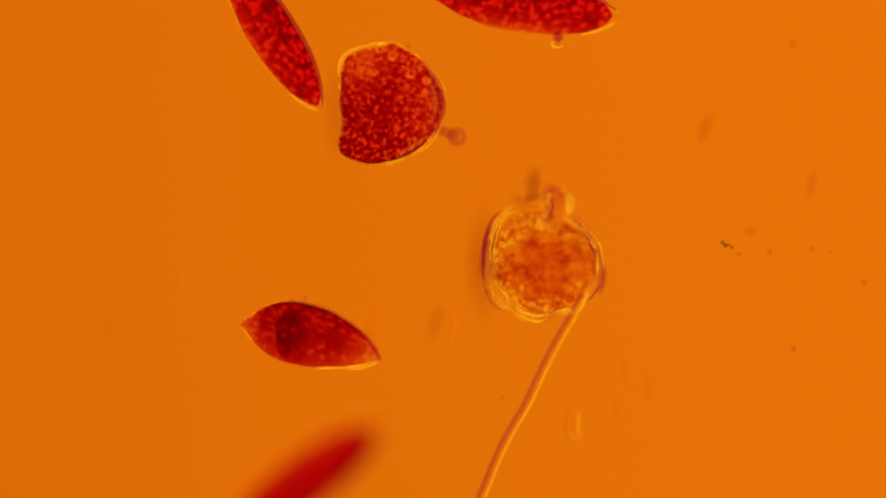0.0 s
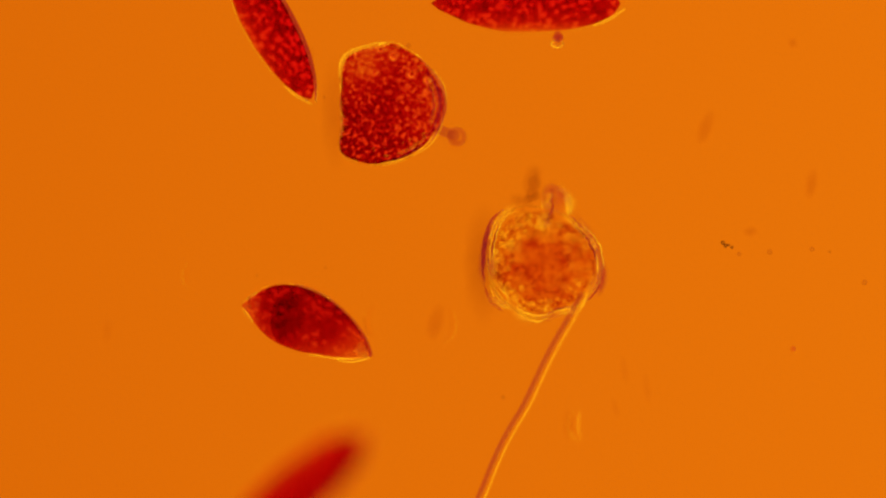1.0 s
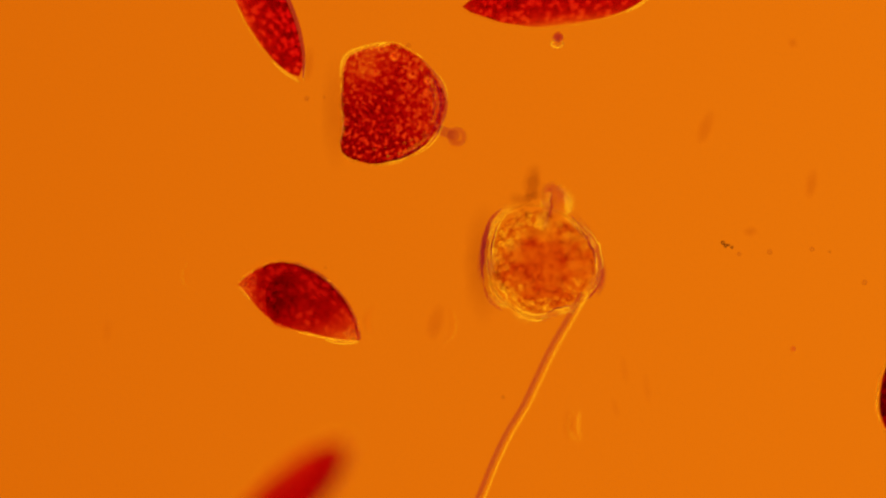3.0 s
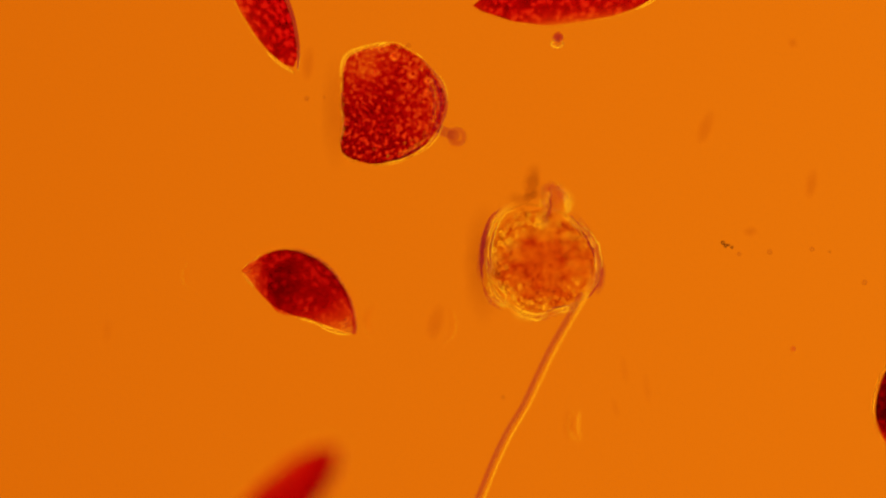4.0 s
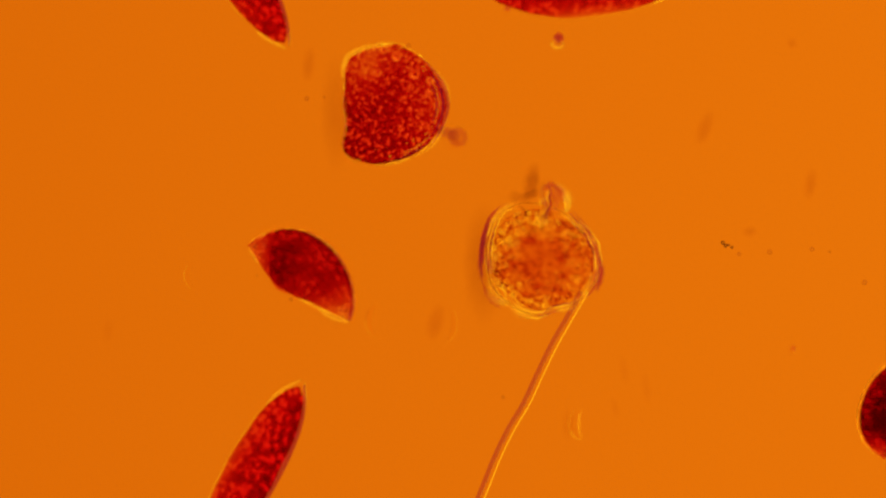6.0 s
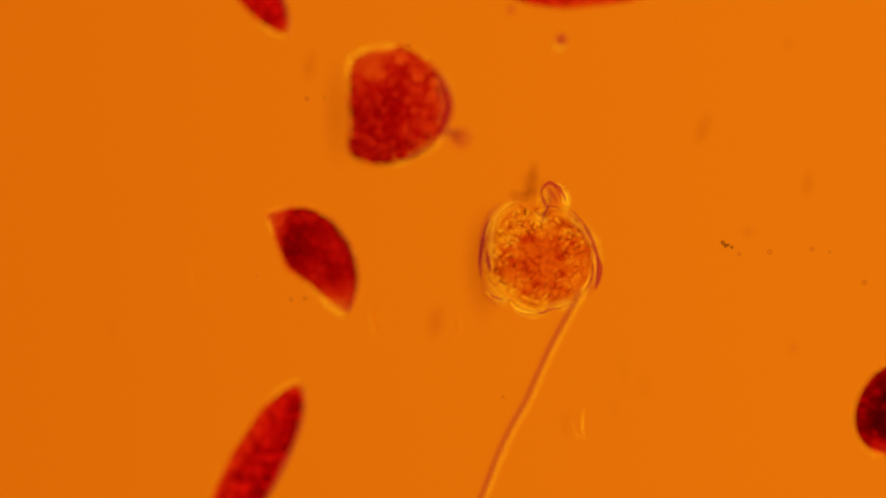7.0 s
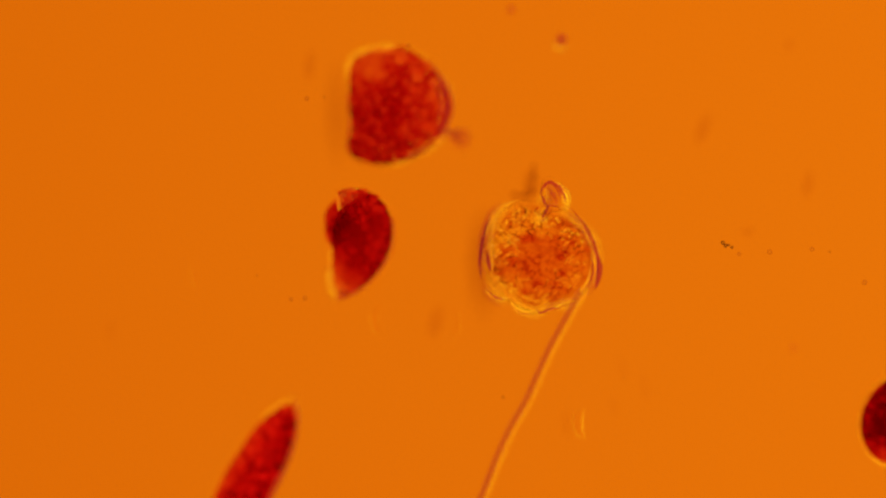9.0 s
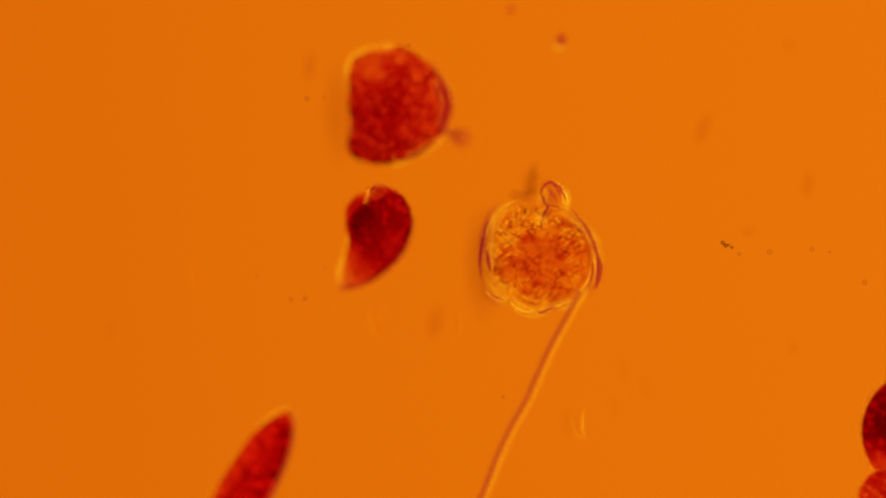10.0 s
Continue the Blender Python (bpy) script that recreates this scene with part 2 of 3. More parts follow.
def slab(sx, sy, z0, z1, bevel):
    bm = bmesh.new()
    bmesh.ops.create_cube(bm, size=1)
    for v in bm.verts:
        v.co = Vector((v.co.x * sx, v.co.y * sy, z0 + (v.co.z + 0.5) * (z1 - z0)))
    bmesh.ops.bevel(bm, geom=bm.edges[:], offset=bevel, segments=2, affect="EDGES")
    return bm


ground = tagged(link("ground", slab(1.5, 1.0, -0.06, 0.0, 0.008), GLASS, smooth=False),
                "clear flat glass slide under the cells", "glass slide", kind="structure")

# ---- things ----
MOVES = []


def row_pose(x, y, angle, z):
    return pose(gx(x), gy(y), z, 0, 0, angle)


def arc_tube(points, width, z, rounds=30, power=1.0, wobble=0.0):
    """A tapering tube on a smooth curve through points (grid units), with an uneven course and thickness."""
    line, taper = [], []
    for i in range(rounds):
        u = i / (rounds - 1)
        x, y = (profile_any(u, [q[k] for q in points]) for k in (0, 1))
        x += wobble * noise.noise(Vector((u * 9, points[0][0], 1.0)))
        y += wobble * noise.noise(Vector((u * 9, points[0][1], 5.0)))
        line.append((x * U, y * U, z))
        taper.append(math.sin(math.pi * (i + 0.5) / rounds) ** power * (1 + 0.25 * wobble * noise.noise(Vector((u * 14, points[0][0], 9.0)))))
    return tube(line, width * U, 10, taper)


def rim_tube(radii, d0, d1, off, width, z, power=1.0):
    """A tapering tube along part of an outline, from the angle d0 to d1."""
    line = [((ring_value(radii, radians(d)) + off) * U * math.cos(radians(d)), (ring_value(radii, radians(d)) + off) * U * math.sin(radians(d)), z)
            for d in np.arange(d0, d1, 3)]
    return tube(line, width * U, 10, [math.sin(math.pi * (i + 0.5) / len(line)) ** power for i in range(len(line))])


def rim_points(radii, d0, d1, off):
    """Eight places along part of an outline, from the angle d0 to d1, in grid units."""
    return [((ring_value(radii, a) + off) * math.cos(a), (ring_value(radii, a) + off) * math.sin(a)) for a in (radians(d) for d in np.linspace(d0, d1, 8))]


def round_cell():
    c = thing("round_cell", 693, 185, 0.030, "rounded dark red cell with one flattened side, full of grains", "cell")
    radii = [93, 92, 91, 98, 108, 110, 117, 99, 92, 97, 126, 115, 103, 96, 94, 92]
    vacuoles = [(35, 53, 9), (62, 42, 8), (59, 20, 7), (22, 65, 5), (-30, 57, 7), (2, 85, 10), (-21, 97, 8), (-7, 22, 4), (9, -45, 6), (49, -40, 5), (-17, -47, 3),
                (67, -60, 5), (-25, -92, 5), (-50, -95, 5), (-61, -95, 4), (-83, -85, 5), (-81, -30, 5), (-88, -55, 4), (-48, 20, 5), (62, -10, 4), (77, -35, 5),
                (70, 5, 7), (-60, 55, 7), (-75, 45, 6), (20, 10, 3), (40, -65, 5), (10, -80, 5), (-38, -60, 3), (30, 30, 4), (-10, 45, 5), (46, 72, 6)]

    def pigment_dose(p):
        x, y = p.x / U, p.y / U
        full = 0.98 - 0.8 * min(1, max(0, y - 0.8 * x - 34) / 80) * (0.75 + 0.6 * noise.noise(p * 90)) - 0.42 * min(1, max(0, x - 10) / 65)
        full += 0.2 * min(1, max(0, -0.6 * y - x) / 60)
        for vx, vy, r in vacuoles:
            d = math.hypot(x - vx, y - vy) / r
            if d < 1.6:
                full *= 1 - (0.62 * math.exp(-((d - 0.75) / 0.35) ** 2) if r > 5 else 0.7 * math.exp(-(d / 0.7) ** 2))
        return max(0.12, full)

    part("body", blob([r - 2 for r in radii], 0.018, 0.035, seed=3, detail=6, squash=0.7, crinkle=0.014), RED, c, shift=(0.3, 0.2, 0), dose=pigment_dose)
    part("pellicle", blob([r + 1 for r in radii], 0.028, 0.035, seed=3, squash=0.8, crinkle=0.014), VEIL, c, "thin clear pellicle")
    # wrinkles in the raised pellicle, and a clear tube for the upper-left glow
    for d0, d1, off, w, z, amount in ((-24, 46, -9, 1.2, 0.024, 0.7), (-50, -12, -9, 1.2, 0.024, 0.7), (-96, -48, -5, 1.4, 0.022, 0.5)):
        part("pellicle_wrinkle", arc_tube(rim_points(radii, d0, d1, off), w, z, 40, 0.8, 2.4), FRINGE_FOLD, c, "violet wrinkle in the pellicle", dose=lambda p, amount=amount: amount)
    for d0, d1, off, w, z in ((-36, 42, -15, 1.2, 0.026), (-84, -40, -11, 1.2, 0.024), (108, 152, 2, 4.0, -0.027)):
        part("glow_tube", arc_tube(rim_points(radii, d0, d1, off), w, z, 40, 0.8, 2.0), CREASE, c, "clear tube added for a bright rim on the pellicle")
    # the violet optical fringe is built as tinted tubes along the outline
    for d0, d1, off, w, z, amount in ((-48, 66, 0, 3.4, 0.004, 0.75), (-40, 46, -8, 2.4, 0.018, 0.9), (-30, 38, -20, 1.8, 0.018, 0.7), (-100, -40, -4, 2.0, 0.0, 0.8), (150, 236, 0, 2.0, -0.004, 0.6)):
        part("pellicle_fringe", rim_tube(radii, d0, d1, off, w, z), FRINGE_FOLD, c, "violet colour fringe built along the pellicle", dose=lambda p, amount=amount: amount)
    # added clear tubes give the rim its bright lines and upper-left halo
    for d0, d1, off, w, z in ((92, 128, 1, 3.2, -0.016), (118, 156, 2, 4.0, -0.018), (-70, -10, 2, 2.8, -0.004), (2, 44, 3, 2.8, -0.004), (-112, -66, 1, 1.8, -0.004)):
        part("glow_tube", rim_tube(radii, d0, d1, off, w, z), CREASE, c, "clear tube added for a bright rim on the pellicle")
    rng = random.Random(12)
    drops = []
    for _ in range(60):
        d = radians(rng.gauss(-10, 85))
        k = rng.uniform(0.3, 0.95)
        r = ring_value(radii, d) * k
        drops.append((r * U * math.cos(d), r * U * math.sin(d), rng.uniform(-0.010, 0.004), rng.uniform(1.6, 3.6) * U))
    for x, y, r in vacuoles[:12]:
        drops.append((x * U, y * U, -0.004, 0.8 * r * U))
    for _ in range(24):                                                   # grains under the raised edge
        d, k = radians(rng.uniform(-115, 55)), rng.uniform(0.72, 0.95)
        r = ring_value(radii, d) * k
        drops.append((r * U * math.cos(d), r * U * math.sin(d), 0.020 + rng.uniform(0, 0.006), rng.uniform(0.9, 1.7) * U))
    droplets("droplet", drops, OIL, c, "small round oil droplet", 3)
    MOVES.append((c, [(0, row_pose(693, 185, 0, 0.030)), (2.5, row_pose(696, 185, 0, 0.030)), (5.6, row_pose(697, 185, 0, 0.030)),
                      (6.8, row_pose(707, 185, 0, 0.025)), (10, row_pose(706, 185, 0, 0.025))]))


def spindle_cell(name, label, length, bend, radii, rows, side=1):
    x, y, a, z = rows[0][1:5]
    c = thing(name, x, y, z, label, "cell", "red spindle cells")
    # oblique light put into the dose: one flank paler, the other darker
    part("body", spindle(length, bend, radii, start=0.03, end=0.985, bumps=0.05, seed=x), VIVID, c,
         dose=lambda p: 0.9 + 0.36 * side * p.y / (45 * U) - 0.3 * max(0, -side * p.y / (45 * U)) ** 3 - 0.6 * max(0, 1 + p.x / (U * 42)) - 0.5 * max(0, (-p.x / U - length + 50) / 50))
    part("pellicle", spindle(length, bend, radii, grow=3.0, bumps=0.05, seed=x), PELLICLE, c, "thin clear pellicle")
    # violet optical fringe of one flank, built as a tinted tube
    arc = [(-u * length * U, (bend * 4 * u * (1 - u) + side * (profile(u, radii) + 2.5)) * U, 0.0) for u in np.linspace(0.01, 0.8, 24)]
    part("pellicle_fringe", tube(arc, 4.4 * U, 10, [math.sin(math.pi * (i + 0.5) / len(arc)) ** 0.5 for i in range(len(arc))]), FRINGE_FOLD, c, "violet colour fringe built along the pellicle",
         dose=lambda p: 1.05)
    # clear tubes added on both sides for the glow at the tip
    for lead, u1, w in ((-side, 0.17, 3.4), (side, 0.13, 3.2)):
        edge = [(-u * length, bend * 4 * u * (1 - u) + lead * (profile(u, radii) + 3)) for u in np.linspace(0.0, u1, 9)]
        part("tip_glow_tube", arc_tube(edge, w * 0.7, -0.002, 24, 0.6), CREASE, c, "clear tube added for the bright glow by the tip")
    MOVES.append((c, [(t, row_pose(*r[:4]) @ pose(0, 0, 0, 0, r[4] if len(r) > 4 else 0)) for t, *r in rows]))


def bend_point(spine, u):
    """The smooth curve through four points of a spine, at 0, 0.3, 0.65 and 1 of its length: place, heading and height."""
    at = (0.0, 0.3, 0.65, 1.0)

    def place(v):
        total = [0.0, 0.0]
        for i, p in enumerate(spine[:4]):
            w = math.prod((v - at[j]) / (at[i] - at[j]) for j in range(4) if j != i)
            total[0] += w * p[0]
            total[1] += w * p[1]
        return total

    a, b = place(u - 0.02), place(u + 0.02)
    z0, z1 = spine[4]
    return place(u), math.degrees(math.atan2(a[1] - b[1], b[0] - a[0])), z1 + (z0 - z1) * (1 - u) ** 3


def slice_mesh(u0, u1, length, radii, seed, sides=44, rings=8):
    """One ring of a body's skin, open at both ends, centred on the origin, along x."""
    bm = bmesh.new()
    rows = []
    mid = 0.5 * (u0 + u1)
    for i in range(rings + 1):
        u = u0 + (u1 - u0) * i / rings
        r = profile(u, radii)
        row = []
        for j in range(sides):
            a = 2 * math.pi * j / sides
            k = 1 + 0.03 * noise.noise(Vector((u * 4 + seed, math.cos(a) * 1.5, math.sin(a) * 1.5)))
            row.append(bm.verts.new(((u - mid) * length * U, r * k * math.cos(a) * U, r * k * math.sin(a) * 0.82 * U)))
        rows.append(row)
    for a, b in zip(rows, rows[1:]):
        for j in range(sides):
            bm.faces.new((a[(j + 1) % sides], b[(j + 1) % sides], b[j], a[j]))
    return bm


def squirming_cell(label, radii, length, spines, count, seed=0.0, lap=1.0, lean=0, dense=1.0, gap=3):
    """A cell that bends: rigid rings of its skin slide over one another along the bending axis."""
    c = thing("euglena_cell", *spines[0][2], spines[0][5][0], label, "cell")
    poses = []
    for t, *spine in spines:
        h, e = spine[0], spine[3]
        m, _, z = bend_point(spine, 0.5)
        poses.append((t, row_pose(m[0], m[1], math.degrees(math.atan2(h[1] - e[1], e[0] - h[0])), z)))
    for i in range(count):
        u = (i + 0.5) / count
        u0, u1 = u - lap / count, u + lap / count
        um = 0.5 * (u0 + u1)

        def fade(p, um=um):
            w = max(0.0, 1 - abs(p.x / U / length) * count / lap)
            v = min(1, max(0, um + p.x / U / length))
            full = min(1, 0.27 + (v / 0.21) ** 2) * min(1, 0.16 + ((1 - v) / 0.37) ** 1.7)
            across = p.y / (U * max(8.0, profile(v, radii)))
            # thinner where rings crowd inside the bend; shaded convex edge put into dose
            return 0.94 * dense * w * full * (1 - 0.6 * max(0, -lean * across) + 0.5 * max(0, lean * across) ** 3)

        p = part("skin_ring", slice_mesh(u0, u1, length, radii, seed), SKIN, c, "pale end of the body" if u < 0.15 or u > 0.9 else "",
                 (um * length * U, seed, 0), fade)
        # clear skin weakened on the convex side, so the bright rim shows opposite
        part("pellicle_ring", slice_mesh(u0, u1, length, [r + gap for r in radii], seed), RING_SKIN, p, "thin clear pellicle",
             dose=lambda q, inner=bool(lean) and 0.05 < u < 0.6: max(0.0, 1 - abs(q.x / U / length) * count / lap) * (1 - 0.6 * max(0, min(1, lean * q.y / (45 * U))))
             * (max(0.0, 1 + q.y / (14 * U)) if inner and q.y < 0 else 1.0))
        # violet optical fringe of the convex side, a tinted tube on each ring
        if lean and u > 0.3:
            edge = [((v - um) * length * U, (profile(v, radii) - 0.5) * U, 0.0) for v in np.linspace(u0, min(u1, 0.995), 9)]
            part("pellicle_fringe", tube(edge, 3.8 * U, 10), FRINGE_FOLD, p, "violet colour fringe built along the pellicle",
                 dose=lambda q: 0.8 * max(0.0, 1 - abs(q.x / U / length) * count / lap))
        if u < 0.12 or u > 0.85:
            rng = random.Random(i)
            drops = []
            for _ in range(24):
                d, v = rng.uniform(0, 6.283), rng.uniform(-0.5, 0.5) / count
                r = profile(um + v, radii) * rng.uniform(0.3, 0.95)
                if profile(um + v, radii) < 7:
                    continue
                drops.append((v * length * U, r * math.cos(d) * U, 0.82 * r * abs(math.sin(d)) * U, rng.uniform(1.3, 3.2) * U))
            droplets("droplet", drops, OIL, p, "bright oil droplet")
        # added clear tubes give the head a bright rim, the tail its glow
        if lean and i in (1, count - 3):
            tip = [(v, profile(v, radii)) for v in (np.linspace(0.10, 0.005, 7) if i == 1 else np.linspace(0.80, 1.0, 8))]
            edge = [((v - um) * length, r + 2 if i == 1 else -r - 4) for v, r in tip]
            if i == 1:
                part("glow_tube", arc_tube([((v - um) * length, -profile(v, radii) - 2) for v in np.linspace(0.01, 0.1, 6)], 2.6, 0.0, 20, 0.5), CREASE, p, "clear tube added for a bright rim on the pellicle")
            part("glow_tube", arc_tube(edge, 2.5 if i == 1 else 3.8, 0.0 if i == 1 else -0.006, 36, 0.5), CREASE, p, "clear tube added for a bright rim on the pellicle")
        rows = []
        for (t, *spine), (_, base) in zip(spines, poses):
            q, a, z = bend_point(spine, um)
            rows.append((t, base.inverted() @ row_pose(q[0], q[1], a, z)))
        MOVES.append((p, rows))
    MOVES.append((c, poses))
    return c, poses


def motions():
    for ob, rows in MOVES:
        walk(ob, rows)


round_cell()
spindle_cell("spindle_cell", "slender red spindle-shaped cell with a pointed pale tip", 330, -3,
             [1, 19, 30, 37, 40, 41, 40, 36, 28, 16, 2],
             [(0, 569, 196, -58, 0.026), (1, 556, 184, -61, 0.026), (2.5, 539, 153, -64, 0.026), (4.5, 519, 118, -65, 0.026),
              (5.5, 511, 94, -58, 0.026), (7, 507, 62, -57, 0.018), (7.5, 508, 47, -56, 0.016), (8.5, 490, 2, -52, 0.016), (10, 470, -60, -50, 0.016)])
spindle_cell("spindle_cell", "long red spindle-shaped cell with one blunt end", 350, -6,
             [6, 26, 37, 42, 44, 45, 44, 40, 32, 18, 2],
             [(0, 1094, 30, -8, 0.026), (1, 1108, 6, 0, 0.026), (2.5, 1150, -20, 5.5, 0.026), (4.5, 1190, -31, 6.7, 0.026),
              (5.5, 1210, -35, 6.5, 0.026), (7, 1215, -56, 5, 0.02), (8, 1225, -68, 5, 0.02), (10, 1240, -95, 4, 0.02)])
spindle_cell("spindle_cell", "red spindle-shaped cell with a sharp drawn-out tip", 380, 2,
             [1, 23, 35, 41, 44, 45, 44, 40, 32, 18, 2],
             [(0, 678, 740, 36.5, 0.30, -25), (1, 658, 750, 39.5, 0.30, -25), (2.5, 628, 762, 43, 0.28, -25), (4.5, 582, 775, 46.5, 0.22, -28),
              (4.9, 558, 770, 50, 0.16, -35), (5.1, 563, 752, 50, 0.12, -32), (5.2, 565, 733, 51, 0.10, -28), (5.3, 562, 713, 53.5, 0.075, -20),
              (5.4, 557, 701, 56, 0.055, -12), (5.5, 550, 688, 58, 0.04, -5), (5.7, 539, 677, 60, 0.03, 0), (6.8, 532, 674, 61.5, 0.017, 0),
              (8.2, 525, 694, 61.5, 0.017, 0), (10, 513, 723, 61, 0.017, 0)], side=-1)
SWIM = [(0, (425, 575), (500, 585), (590, 606), (674, 638), (0.026, 0.026)), (1, (427, 541), (499, 554), (581, 587), (658, 632), (0.026, 0.026)),
        (2, (420, 540), (493, 549), (572, 575), (650, 611), (0.026, 0.026)), (2.5, (420, 520), (492, 530), (570, 563), (643, 606), (0.026, 0.026)),
        (4, (426, 479), (500, 492), (569, 529), (628, 594), (0.026, 0.026)), (4.5, (433, 465), (505, 480), (567, 520), (624, 588), (0.026, 0.026)),
        (5, (421, 475), (500, 482), (568, 517), (627, 577), (0.026, 0.026)), (5.5, (425, 452), (500, 470), (567, 510), (621, 575), (0.026, 0.026)),
        (5.7, (430, 445), (503, 464), (569, 506), (619, 573), (0.026, 0.026)), (6.8, (455, 394), (526, 427), (583, 490), (610, 559), (0.04, 0.028))]
CURL = [(7, (468, 382), (534, 418), (586, 485), (608, 555), (0.045, 0.028)), (7.5, (507, 358), (566, 405), (601, 481), (602, 546), (0.06, 0.03)),
        (8, (547, 348), (597, 395), (612, 475), (600, 540), (0.075, 0.03)), (8.5, (584, 349), (629, 391), (621, 466), (599, 535), (0.09, 0.03)),
        (9, (596, 339), (637, 387), (628, 460), (595, 529), (0.094, 0.03)), (9.5, (624, 335), (657, 382), (643, 452), (591, 523), (0.094, 0.03)),
        (10, (655, 333), (676, 378), (655, 445), (598, 512), (0.094, 0.03))]
bent, bent_poses = squirming_cell("dark red cell that bends and shortens as it swims", [0, 21, 38, 49, 54, 55, 54.5, 51, 45, 38, 29, 17, 0], 240,
                                  SWIM + CURL, 15, 1.0, lean=1)
belly = part("belly", blob([46, 50, 54, 49, 43, 49, 54, 50], 0.017, 0.04, seed=4), SKIN, bent, "bulging side of the body", dose=lambda p: 0.95 * min(1, max(0, 18 - p.x / U) / 46) * max(0.0, 1 - (p.xy.length / (52 * U)) ** 5))
belly_at = [(530, 594, 0.022), (522, 566, 0.022), (518, 556, 0.022), (513, 545, 0.022), (516, 508, 0.022), (511, 497, 0.022), (512, 494, 0.022), (510, 484, 0.022),
            (513, 477, 0.022), (533, 448, 0.028), (540, 440, 0.03), (557, 426, 0.034), (582, 412, 0.038), (606, 402, 0.04), (616, 398, 0.042), (633, 393, 0.044), (653, 390, 0.044)]
MOVES.append((belly, [(t, base.inverted() @ row_pose(x, y, 0, z)) for (t, base), (x, y, z) in zip(bent_poses, belly_at)]))
WAIST = [(0, (1650, 560), (1682, 619), (1689, 692), (1665, 770), (0.03, 0.03)), (1.5, (1625, 570), (1646, 629), (1648, 701), (1625, 775), (0.03, 0.03)),
         (2.5, (1607, 595), (1619, 656), (1617, 725), (1598, 788), (0.03, 0.03)), (4, (1614, 615), (1612, 676), (1600, 742), (1577, 797), (0.03, 0.03)),
         (5.5, (1622, 638), (1597, 694), (1580, 757), (1563, 812), (0.03, 0.03)), (7, (1630, 652), (1590, 698), (1571, 757), (1573, 808), (0.05, 0.05)),
         (8, (1634, 658), (1592, 704), (1572, 760), (1577, 808), (0.05, 0.05)), (9, (1640, 682), (1602, 716), (1582, 768), (1592, 830), (0.05, 0.05)),
         (9.5, (1644, 688), (1605, 716), (1581, 771), (1582, 845), (0.05, 0.06)), (10, (1645, 690), (1605, 717), (1580, 772), (1572, 856), (0.05, 0.07))]
lobed, lobed_poses = squirming_cell("dark red cell squeezing itself into two lobes", [0, 24, 38, 47, 53, 57, 59, 60, 59, 56, 51, 44, 35, 22, 0], 215,
                                    WAIST, 16, 5.0, dense=1.75, gap=5)
lobe = part("rear_lobe", blob([48, 46, 50, 47, 44, 49, 46, 45], 0.018, 0.06, seed=9), RED, lobed, "grainy lighter red lobe", dose=lambda p: 0.6)
lobe_at = [(1680, 660), (1640, 670), (1617, 695), (1605, 715), (1590, 735), (1590, 735), (1595, 750), (1620, 800), (1604, 870), (1566, 884)]
MOVES.append((lobe, [(t, base.inverted() @ row_pose(x, y, 0, 0.03 if t < 6 else 0.07)) for (t, base), (x, y) in zip(lobed_poses, lobe_at)]))


